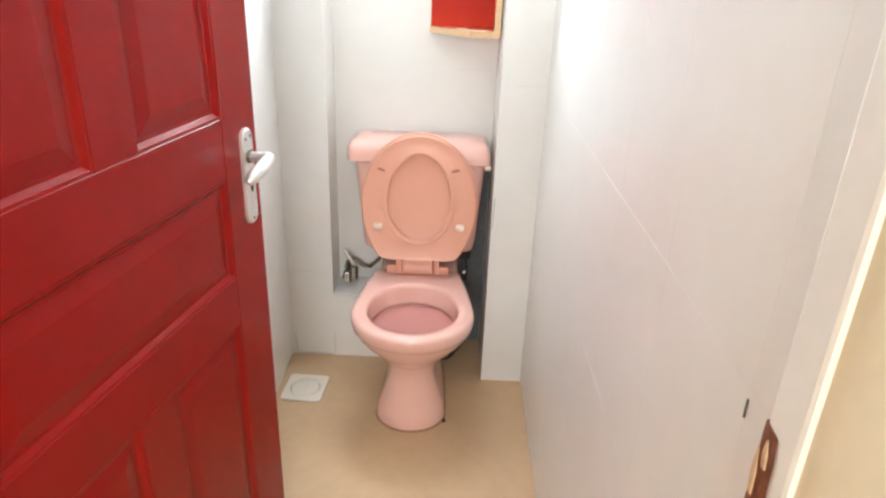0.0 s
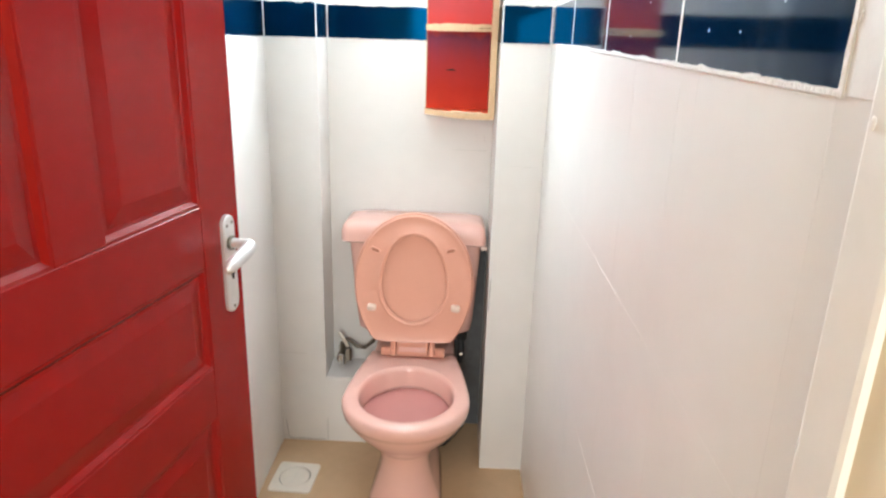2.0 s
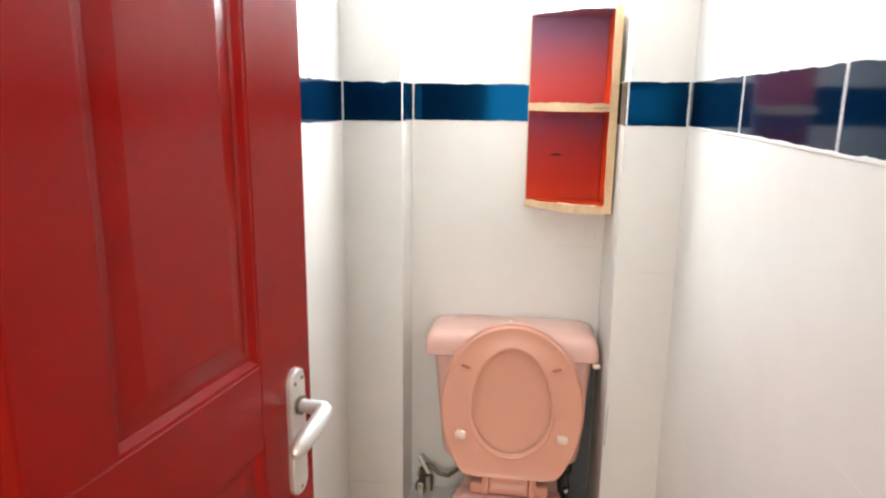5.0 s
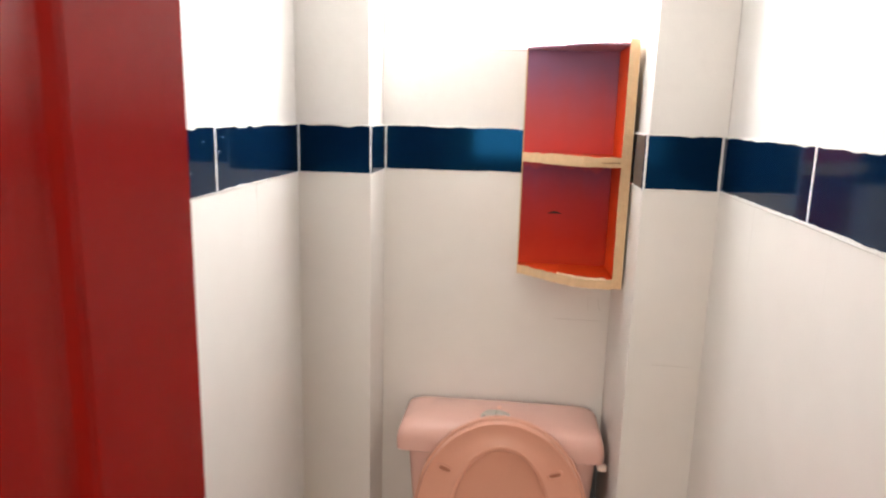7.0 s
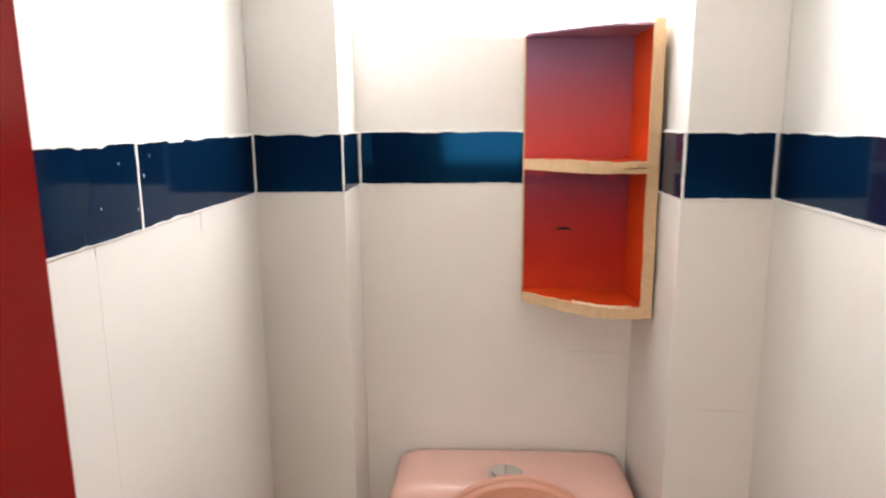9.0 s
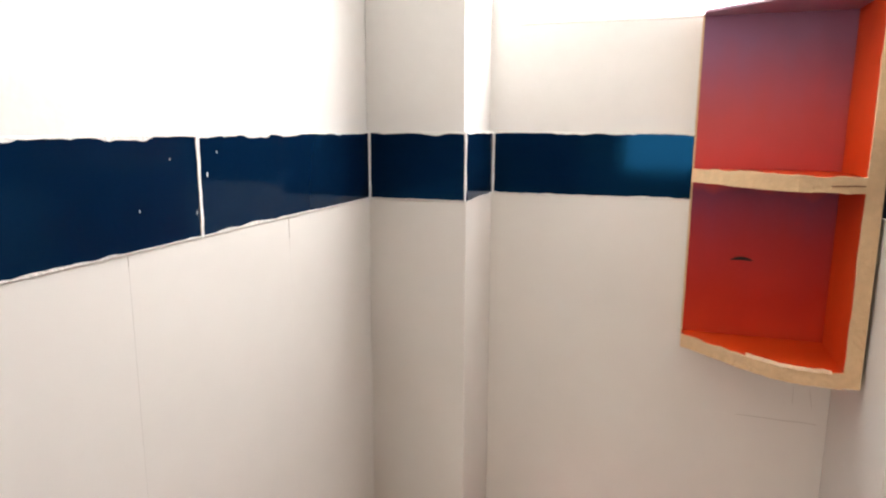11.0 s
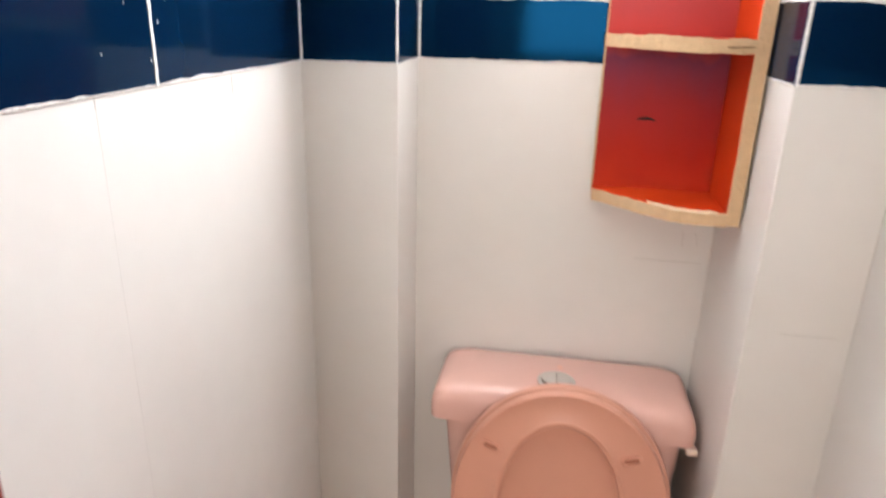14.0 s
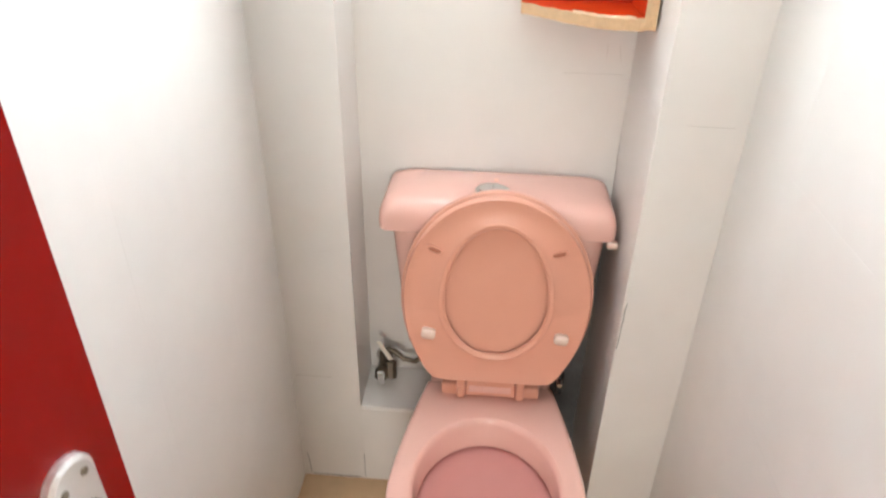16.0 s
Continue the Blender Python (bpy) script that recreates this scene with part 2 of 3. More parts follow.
structure("wall_hall_front", box((-0.14, -0.36, 0), (0.05, JAMB0, TOP)), CREAM, "cream painted return beside the door")
# the opening is added behind the fill lamp, out of view
bm = box((-1.3, -2.75, 0), (2.4, -2.6, 1.1))
box((-1.3, -2.75, 2.35), (2.4, -2.6, TOP), bm=bm)
box((-1.3, -2.75, 1.1), (0.12, -2.6, 2.35), bm=bm)
box((0.888, -2.75, 1.1), (2.4, -2.6, 2.35), bm=bm)
structure("wall_hall_end", bm, CREAM, "unseen cream end wall of the hall, opened for the added lamp")
structure("wall_hall_side", box((-1.45, -2.6, 0), (-1.3, JAMB0, TOP)), CREAM, "cream painted side wall of the hall")

# splintered wood where the lock met the frame
chip = bmesh.new()
rings = []
for k in range(9):
    z = 0.94 + k * 0.0238
    s = 0.004 + 0.009 * math.sin(math.pi * (k + 0.4) / 9) + 0.003 * lump(3, k, 1.7)
    rings.append([(0.8805 - 0.0015, END - 0.013 - s * 1.6, z), (0.8785, END - 0.004, z + 0.003), (0.8815, END + 0.003, z), (0.8815 + s, END + 0.002, z + 0.002), (0.886, END - 0.008, z)])
part("splintered_patch", loft(rings, chip), WOOD, fr, "brown bare wood where the paint split off")
for k, (z0, z1, y) in enumerate(((0.955, 1.045, -0.156), (1.06, 1.105, -0.149), (1.095, 1.12, -0.1585))):
    part("splinter", loft([[(0.8775, y, z0), (0.8775, y - 0.006, z0), (0.881, y - 0.006, z0), (0.881, y, z0)],
                           [(0.8765, y + 0.002, (z0 + z1) / 2), (0.8765, y - 0.005, (z0 + z1) / 2), (0.881, y - 0.005, (z0 + z1) / 2), (0.881, y + 0.002, (z0 + z1) / 2)],
                           [(0.8785, y + 0.003, z1), (0.8785, y, z1), (0.881, y, z1), (0.881, y + 0.003, z1)]]), SPLINTER, fr, "pale splinter of wood")
part("nick", box((0.8988, -0.0750, 1.080), (0.9004, -0.0722, 1.101), 0.0004), DARK_GREY, fr, "dark nick in the paint")
for y, z, s in ((-0.162, 1.500, 0.003), (-0.156, 1.452, 0.0025)):
    bm = bmesh.new()
    bmesh.ops.create_icosphere(bm, subdivisions=2, radius=s)
    for v in bm.verts:
        v.co = Vector((0.879 + v.co.x * 0.35, y + v.co.y, z + v.co.z * 1.5 * (1 + 0.3 * lump(5, v.co.z * 90)))) 
    part("paint_drip", bm, FRAME_PAINT, fr, smooth=True)

# ---- the red door ----
DW, DH, DT = 0.904, 2.13, 0.034
door = thing("door", (0.041, -0.131, 0.010), "red glossy panelled door standing open against the wall", "door", turn=90 - 9.58, local=True)
door["kind"] = "structure"
# local: x along the leaf from the hinge, y away from the room's middle (back), z up; the front is at y = 0
A0, A1, C0, C1 = 0.15, 0.412, 0.511, 0.768
ROWS = ((0.13, 0.735), (0.842, 1.052), (1.172, 2.0))
part("core", box((0.004, -DT + 0.0, 0.0), (DW - 0.004, -0.012, DH)), RED, door)


def slab(name, x0, x1, z0, z1):
    return part(name, box((x0, -0.0122, z0), (x1, 0.0, z1), 0.0016), RED, door)


slab("stile", 0, A0, 0, DH)
slab("stile", C1, DW, 0, DH)
slab("mullion", A1, C0, ROWS[0][0], ROWS[0][1])
slab("mullion", A1, C0, ROWS[2][0], ROWS[2][1])
for z0, z1 in ((0, 0.13), (0.735, 0.842), (1.052, 1.172), (2.0, DH)):
    slab("rail", A0, C1, z0, z1)


def panel(x0, x1, z0, z1):
    steps = ((0.0, -0.001), (0.005, -0.0018), (0.013, -0.0085), (0.020, -0.0090), (0.050, -0.0032), (0.058, -0.0030))
    rings = [[(x0 + i, d, z0 + i), (x1 - i, d, z0 + i), (x1 - i, d, z1 - i), (x0 + i, d, z1 - i)] for i, d in steps]
    part("panel", loft(rings, cap_first=False), RED, door)


for z0, z1 in (ROWS[0], ROWS[2]):
    panel(A0, A1, z0, z1)
    panel(C0, C1, z0, z1)
panel(A0, C1, *ROWS[1])

# lever handle on a long plate
HX = 0.852
prof = []
for cx, cz, a0 in ((HX, 1.117, 0), (HX, 0.951, 180)):
    for k in range(9):
        a = radians(a0 + 180 * k / 8)
        prof.append((cx + 0.0215 * math.cos(a), cz + 0.0215 * math.sin(a) * 0.9))
rings = [[(x, 0.0, z) for x, z in prof], [(x, 0.006, z) for x, z in prof], [(HX + (x - HX) * 0.86, 0.0085, 1.034 + (z - 1.034) * 0.97) for x, z in prof]]
handle = part("handle_plate", loft(rings, cap_first=False), ALUMINIUM, door, "worn silver lever handle plate")
part("lever", tube([(HX, 0.006, 1.079), (HX, 0.034, 1.079), (HX - 0.001, 0.046, 1.0788), (HX - 0.008, 0.0545, 1.078), (HX - 0.022, 0.057, 1.0755), (HX - 0.05, 0.0555, 1.069), (HX - 0.080, 0.053, 1.061), (HX - 0.093, 0.052, 1.057), (HX - 0.098, 0.0515, 1.056)],
                   [0.0100, 0.0100, 0.0118, 0.0135, 0.0140, 0.0140, 0.0130, 0.0100, 0.004], 16), ALUMINIUM, handle, "silver lever", smooth=True)
part("lever_collar", tube([(HX, 0.006, 1.079), (HX, 0.014, 1.079)], 0.0145, 18), BRASS, handle, "dark collar under the lever", smooth=True)
bm = tube([(HX, 0.007, 1.016), (HX, 0.0105, 1.016)], 0.0062, 14)
box((HX - 0.0025, 0.007, 1.003), (HX + 0.003, 0.0102, 1.016), bm=bm)
part("keyhole", bm, DARK, handle, "dark keyhole")
for dx, z in ((-0.010, 1.116), (0.010, 1.119), (0.0, 0.944)):
    part("screw", tube([(HX + dx, 0.007, z), (HX + dx, 0.0098, z)], [0.0042, 0.003], 10), BRASS, handle)
for z in (0.3, 1.05, 1.85):
    part("hinge", tube([(-0.004, 0.004, z), (-0.004, 0.004, z + 0.09)], 0.006, 10), ALUMINIUM, door)

# ---- toilet ----
CX, PY, LZ = 0.497, 0.018, 0.010
toilet = thing("toilet", (CX, 1.45, 0.0), "pink ceramic close-coupled toilet with its seat raised", "toilet")


def egg(z, front, mid, back, hw, hwb, n=40):
    """Outline of the pan at height z: round in front, tapering to a straight back."""
    pts = []
    for k in range(n + 1):
        a = math.pi * k / n
        pts.append((CX + hw * math.cos(a), PY + mid - (mid - front) * math.sin(a), z))
    m = 10
    for k in range(1, m + 1):
        s = k / m
        w = hw + (hwb - hw) * s ** 1.45
        pts.append((CX - w, PY + mid + (back - mid) * s, z))
    for k in range(1, 6):
        pts.append((CX - hwb + 2 * hwb * k / 6, PY + back, z))
    for k in range(m, 0, -1):
        s = k / m
        w = hw + (hwb - hw) * s ** 1.45
        pts.append((CX + w, PY + mid + (back - mid) * s, z))
    return pts


def oval(z, front, back, hw, n=71):
    """A ring with the same count of points for the inside of the bowl."""
    mid = front + (back - front) * 0.47
    pts = []
    m = 40
    for k in range(m + 1):
        a = math.pi * k / m
        pts.append((CX + hw * math.cos(a), PY + mid - (mid - front) * math.sin(a), z))
    rest = 25
    for k in range(1, rest + 1):
        a = math.pi + math.pi * k / (rest + 1)
        pts.append((CX + hw * math.cos(a), PY + mid - (back - mid) * math.sin(a), z))
    return pts


outer = [egg(0.0, 1.183, 1.29, 1.58, 0.118, 0.105), egg(0.012, 1.18, 1.29, 1.58, 0.12, 0.105), egg(0.05, 1.188, 1.29, 1.58, 0.113, 0.10), egg(0.10, 1.203, 1.29, 1.58, 0.096, 0.09),
         egg(0.16, 1.213, 1.29, 1.58, 0.080, 0.085), egg(0.205, 1.212, 1.29, 1.58, 0.078, 0.09), egg(0.24, 1.198, 1.29, 1.585, 0.094, 0.10), egg(0.275, 1.168, 1.29, 1.59, 0.128, 0.115),
         egg(0.31, 1.137, 1.29, 1.595, 0.162, 0.13), egg(0.34, 1.118, 1.29, 1.60, 0.186, 0.144), egg(0.358, 1.108, 1.29, 1.60, 0.194, 0.149), egg(0.364, 1.101, 1.29, 1.60, 0.199, 0.150),
         egg(0.385, 1.096, 1.29, 1.602, 0.203, 0.152), egg(0.400, 1.097, 1.29, 1.602, 0.202, 0.151), egg(0.408, 1.103, 1.29, 1.598, 0.196, 0.147), egg(0.411, 1.113, 1.29, 1.592, 0.186, 0.140)]
inner = [oval(0.410, 1.136, 1.49, 0.157), oval(0.405, 1.142, 1.484, 0.151), oval(0.392, 1.145, 1.480, 0.148), oval(0.368, 1.148, 1.476, 0.146), oval(0.340, 1.151, 1.472, 0.144), oval(0.336, 1.146, 1.478, 0.149),
         oval(0.330, 1.142, 1.482, 0.152), oval(0.31, 1.150, 1.474, 0.142), oval(0.275, 1.168, 1.456, 0.122), oval(0.235, 1.20, 1.435, 0.096), oval(0.19, 1.24, 1.41, 0.066), oval(0.14, 1.28, 1.39, 0.04)]
pan = part("pan", loft(outer + inner), CERAMIC, toilet, smooth=True)
# opaque water, its pink darkened to hold the shade inside the bowl
SHADED_WATER = material("shaded_water", (0.60, 0.28, 0.26), 0.05, vary=0.02)
part("water", loft([oval(0.322, 1.149, 1.476, 0.145), oval(0.329, 1.146, 1.479, 0.148)]), SHADED_WATER, pan, "still water with the bowl's shade in its darker pink")
bm = box((0.352, 1.575, 0.30), (0.644, 1.79, 0.408), 0.02, segments=3)
part("deck", bm, CERAMIC, pan, smooth=True)
part("foot_sealant", loft([egg(0.0, 1.177, 1.29, 1.584, 0.124, 0.11), egg(0.005, 1.181, 1.29, 1.582, 0.1205, 0.108)]), SEALANT, pan, "brown-stained sealant line at the foot")
for x, y in ((0.615, 1.262), (0.385, 1.31)):
    part("floor_bolt", tube([(x, y, 0), (x, y, 0.012)], [0.006, 0.004], 10), BLACK, pan)


def rounded(x0, x1, y0, y1, z, r, n=6):
    pts = []
    for cx, cy, a0 in ((x1 - r, y1 - r, 0), (x0 + r, y1 - r, 90), (x0 + r, y0 + r, 180), (x1 - r, y0 + r, 270)):
        for k in range(n + 1):
            a = radians(a0 + 90 * k / n)
            y = cy + r * math.sin(a)
            pts.append((cx + r * math.cos(a), y + 0.065 * (1.81 - y), z + LZ))
    return pts


tank = part("cistern", loft([rounded(0.30, 0.69, 1.665, 1.80, 0.452, 0.04), rounded(0.29, 0.70, 1.655, 1.80, 0.462, 0.045), rounded(0.285, 0.706, 1.65, 1.80, 0.50, 0.045),
                             rounded(0.268, 0.720, 1.636, 1.80, 0.72, 0.042), rounded(0.262, 0.724, 1.632, 1.80, 0.802, 0.04)]), CERAMIC, toilet, smooth=True)
lid = part("cistern_lid", loft([rounded(0.244, 0.732, 1.628, 1.806, 0.797, 0.022), rounded(0.238, 0.739, 1.620, 1.808, 0.802, 0.022), rounded(0.237, 0.740, 1.619, 1.808, 0.822, 0.022), rounded(0.239, 0.737, 1.621, 1.808, 0.842, 0.022),
                                rounded(0.244, 0.732, 1.627, 1.807, 0.857, 0.024), rounded(0.253, 0.724, 1.638, 1.805, 0.868, 0.028), rounded(0.272, 0.710, 1.664, 1.80, 0.873, 0.03), rounded(0.30, 0.68, 1.69, 1.79, 0.877, 0.03)]), CERAMIC, toilet, smooth=True)
BX, BY, BZ = 0.477, 1.692, 0.887


def disc(cx, cy, z0, z1, rx, ry, n=28, crown=0.0):
    def ring(z, s):
        return [(cx + rx * s * math.cos(k * math.tau / n), cy + ry * s * math.sin(k * math.tau / n), z) for k in range(n)]
    return loft([ring(z0, 1), ring(z1 - 0.001, 1), ring(z1, 0.93), ring(z1 + crown * 0.7, 0.6), ring(z1 + crown, 0.15)])


button = part("flush_button", disc(BX, BY, BZ - 0.004, BZ + 0.004, 0.037, 0.035), CHROME, lid, "chrome dual flush button", smooth=True)
part("gap_ring", disc(BX, BY, BZ + 0.002, BZ + 0.0046, 0.0305, 0.0285), BRASS, button, "dark gap round the two halves")
part("button_half", loft([[(BX - 0.0008 + 0.0285 * math.cos(a), BY + 0.0255 * math.sin(a), z - 0.10 * 0.0275 * math.cos(a)) for a in [math.pi / 2 + math.pi * k / 14 for k in range(15)]] for z in (BZ + 0.004, BZ + 0.0075)]), CHROME, button, smooth=False)
part("button_half", loft([[(BX + 0.0008 + 0.0285 * math.cos(a), BY + 0.0255 * math.sin(a), z + 0.07 * 0.0255 * math.sin(a)) for a in [-math.pi / 2 + math.pi * k / 14 for k in range(15)]] for z in (BZ + 0.004, BZ + 0.0065)]), CHROME, button, smooth=False)
part("lid_mark", box((BX + 0.002, 1.742, BZ - 0.0015), (BX + 0.012, 1.758, BZ + 0.0006)), SEAT, lid, "small faded mark on the lid")
part("lid_tab", box((0.722, 1.630, 0.796), (0.744, 1.650, 0.810), 0.003), PAD, tank, "small pale tab under the lid")


# raised seat and cover, leaning on the cistern lid
def lean(s, h, d):
    """A point of the raised seat: s across, h up from the floor, d out of its face."""
    k = (h - 0.47) / 0.45
    return (CX + s, 1.561 + 0.047 * k - d, h + 0.006)


def seat_outline(scale, grow=0.0, n=64):
    """Round above, drawing in below to a straight edge at the hinge."""
    pts = []
    for k in range(n):
        a = math.tau * k / n
        c, s = math.cos(a), math.sin(a)
        if s >= 0:
            x, h = 0.2 * c, 0.682 + 0.234 * s
        else:
            # along the side down to the corner, then along the straight edge
            q = abs(math.atan2(s, abs(c))) / (math.pi / 2)
            if q < 0.74:
                u = (q / 0.74) ** 0.92
                w, h = 0.2 * (1 - 0.315 * u ** 2.15), 0.682 - 0.204 * u
            else:
                u = (q - 0.74) / 0.26
                w, h = 0.137 * (1 - u), 0.478 - 0.006 * math.sin(min(1.0, u * 3.0) * math.pi / 2)
            x = w if c >= 0 else -w
        pts.append((x * scale + grow * c, 0.68 + (h - 0.68) * scale + grow * s))
    return pts


def hole(grow, n=64):
    pts = []
    for k in range(n):
        c, s = math.cos(math.tau * k / n), math.sin(math.tau * k / n)
        pts.append(((0.1115 + grow) * c, 0.676 + ((0.173 if s > 0 else 0.131) + grow) * s))
    return pts


def sheet(outline, d):
    return [lean(x, h, d) for x, h in outline]


cover = part("seat_cover", loft([sheet(seat_outline(1.0, 0.004), -0.016), sheet(seat_outline(1.0, 0.006), -0.010), sheet(seat_outline(1.0, 0.005), -0.001), sheet(seat_outline(0.985), 0.001), sheet(seat_outline(0.95), -0.003), sheet(seat_outline(0.3), -0.006)]), SEAT, toilet, "peach plastic cover, raised", smooth=True)
ring = part("seat_ring", loft([sheet(hole(0.0), 0.004), sheet(hole(-0.002), 0.010), sheet(hole(0.003), 0.0155), sheet(hole(0.010), 0.0165), sheet(hole(0.013), 0.014), sheet(seat_outline(0.93), 0.012), sheet(seat_outline(0.96), 0.0145), sheet(seat_outline(0.985), 0.0155), sheet(seat_outline(1.0), 0.011), sheet(seat_outline(1.0), 0.004)], cap_first=False, cap_last=False), SEAT, toilet, "peach plastic seat ring, raised", smooth=True)
for x, h, up in ((-0.1325, 0.796, 1), (0.123, 0.8005, 1), (-0.1425, 0.597, 0), (0.145, 0.602, 0)):
    sgn = 1 if x > 0 else -1
    c, s = (math.cos(radians(-24 if x < 0 else 20)), math.sin(radians(-24 if x < 0 else 20))) if up else (math.cos(radians(6 * sgn)), -math.sin(radians(8)))
    L, H = (0.0195, 0.0085) if up else (0.0155, 0.0115)
    prof = []
    for k in range(16):
        a = math.tau * k / 16
        u, v = L * (abs(math.cos(a)) ** 0.6) * (1 if math.cos(a) >= 0 else -1), H * (abs(math.sin(a)) ** 0.6) * (1 if math.sin(a) >= 0 else -1)
        prof.append((x + u * c - v * s, h + u * s + v * c))
    mid = (x, h)
    inner_p = [(mid[0] + (px - mid[0]) * 0.72, mid[1] + (pz - mid[1]) * 0.6) for px, pz in prof]
    if up:
        rings = [sheet(prof, 0.011), sheet(prof, 0.0175), sheet(inner_p, 0.0178), sheet(inner_p, 0.012)]
        slot = part("buffer_slot", loft(rings, cap_first=False, cap_last=False), SEAT, ring, "oblong slot that has lost its pad")
        deep = [(mid[0] + (px - mid[0]) * 0.74, mid[1] + (pz - mid[1]) * 0.62) for px, pz in prof]
        part("slot_floor", loft([sheet(deep, 0.0125), sheet(deep, 0.0145)]), SEAT_DARK, ring, "bottom of the slot, its shade painted dark")
    else:
        rings = [sheet(prof, 0.011), sheet(prof, 0.023), sheet(inner_p, 0.026)]
        part("buffer", loft(rings, cap_first=False), PAD, ring, "pale rubber pad", smooth=True)
# hinge
hinge = part("hinge_bar", box((CX - 0.114, 1.572, 0.4105), (CX + 0.114, 1.600, 0.444), 0.007, segments=2), SEAT, toilet, "peach plastic seat hinge", smooth=True)
for s in (-1, 1):
    part("hinge_lug", box((CX + s * 0.068 - 0.010, 1.556, 0.418), (CX + s * 0.068 + 0.010, 1.584, 0.481), 0.005, segments=2), SEAT, hinge)
part("hinge_plate", box((CX - 0.056, 1.560, 0.424), (CX + 0.056, 1.5735, 0.474), 0.004, segments=2), SEAT, hinge)
part("hinge_groove", box((CX - 0.048, 1.5585, 0.437), (CX + 0.048, 1.5605, 0.455), 0.0006), CERAMIC, hinge, "paler inset panel of the hinge")
# fittings under the cistern
inlet = part("inlet_nut", tube([(0.665, 1.70, 0.43), (0.665, 1.70, 0.455)], 0.022, 8), BLACK, tank, "black plastic inlet nut")
part("inlet_stem", tube([(0.668, 1.67, 0.35), (0.668, 1.675, 0.40), (0.665, 1.695, 0.435)], [0.010, 0.012, 0.009], 10), BLACK, inlet, smooth=True)
part("wing_nut", tube([(0.668, 1.648, 0.392), (0.668, 1.662, 0.392)], [0.006, 0.008], 10), CHROME, inlet)
waste = thing("waste_pipe", (0.62, 1.63, 0.0), "black rubber waste pipe behind the pan", "pipe")
part("pipe", tube([(0.555, 1.56, 0.075), (0.595, 1.60, 0.072), (0.63, 1.66, 0.062), (0.665, 1.74, 0.06)], 0.034, 14), BLACK, waste, smooth=True)
part("collar", tube([(0.60, 1.606, 0.071), (0.613, 1.63, 0.067)], 0.04, 14), BLACK, waste, smooth=True)

# ---- stop valve on the ledge ----
valve = thing("stop_valve", (0.215, 1.79, 0.27), "dull metal stop valve with a pale lever on the ledge", "valve")
part("body", tube([(0.212, 1.812, 0.318), (0.212, 1.775, 0.318), (0.213, 1.745, 0.316)], [0.017, 0.013, 0.016], 10), BRASS, valve, smooth=True)
part("flange", tube([(0.212, 1.813, 0.318), (0.212, 1.808, 0.318)], 0.026, 16), CHROME, valve, smooth=True)
part("riser", tube([(0.212, 1.765, 0.275), (0.213, 1.765, 0.32), (0.216, 1.765, 0.362)], [0.013, 0.010, 0.013], 8), BRASS, valve)
knob = part("knob", tube([(0.213, 1.745, 0.316), (0.213, 1.722, 0.312)], [0.020, 0.017], 8), BRASS, valve, "dark metal tap head")
part("lever", box((0.203, 1.716, 0.290), (0.223, 1.724, 0.335), 0.003), CHROME, knob)
part("hose", tube([(0.216, 1.765, 0.362), (0.226, 1.762, 0.378), (0.246, 1.76, 0.372), (0.27, 1.756, 0.352), (0.30, 1.75, 0.352), (0.335, 1.745, 0.385), (0.36, 1.74, 0.43), (0.36, 1.74, 0.455)], 0.0075, 12), BRASS, valve, "dull braided hose", smooth=True)
part("handle", loft([[(x - 0.006, y, z - 0.004), (x - 0.003, y - 0.006, z + 0.004), (x + 0.007, y - 0.006, z + 0.005), (x + 0.007, y + 0.003, z - 0.003)] for x, y, z in ((0.204, 1.748, 0.412), (0.214, 1.744, 0.398), (0.228, 1.742, 0.376), (0.236, 1.744, 0.358))]), PLASTIC, valve, "pale plastic lever")
part("nut", tube([(0.236, 1.752, 0.345), (0.236, 1.74, 0.30)], [0.014, 0.016], 6), BRASS, valve)

# ---- floor drain ----
drain = thing("floor_drain", (0.10, 1.418, 0.0), "square white plastic floor drain with a round grate", "drain", turn=-3, local=True)
bm = bmesh.new()
n = 48
sq, ci = [], []
for k in range(n):
    a = math.tau * (k + 0.5) / n
    c, s = math.cos(a), math.sin(a)
    m = max(abs(c), abs(s))
    sq.append((0.074 * c / m, 0.08 * s / m))
    ci.append((0.055 * c, 0.058 * s))
rings = [[(x, y, 0.0) for x, y in sq], [(x, y, 0.004) for x, y in sq], [(x * 0.97, y * 0.97, 0.006) for x, y in sq], [(x, y, 0.006) for x, y in ci], [(x * 0.97, y * 0.97, 0.001) for x, y in ci]]
part("frame", loft(rings, bm, cap_first=False, cap_last=False), PLASTIC, drain, smooth=False)
DRAIN_DARK = material("drain_well", (0.16, 0.13, 0.10), 0.8, vary=0.2)
part("well", loft([[(x, y, 0.0008) for x, y in ci], [(x, y, 0.0014) for x, y in ci]]), DRAIN_DARK, drain)
part("grate", loft([[(x * 0.93, y * 0.93, 0.001) for x, y in ci], [(x * 0.93, y * 0.93, 0.004) for x, y in ci], [(x * 0.86, y * 0.86, 0.0045) for x, y in ci], [(x * 0.84, y * 0.84, 0.0028) for x, y in ci]], cap_first=False), PLASTIC, drain, "round grate")
part("bar", box((-0.003, -0.05, 0.0025), (0.003, 0.05, 0.0052), 0.001), PLASTIC, drain)
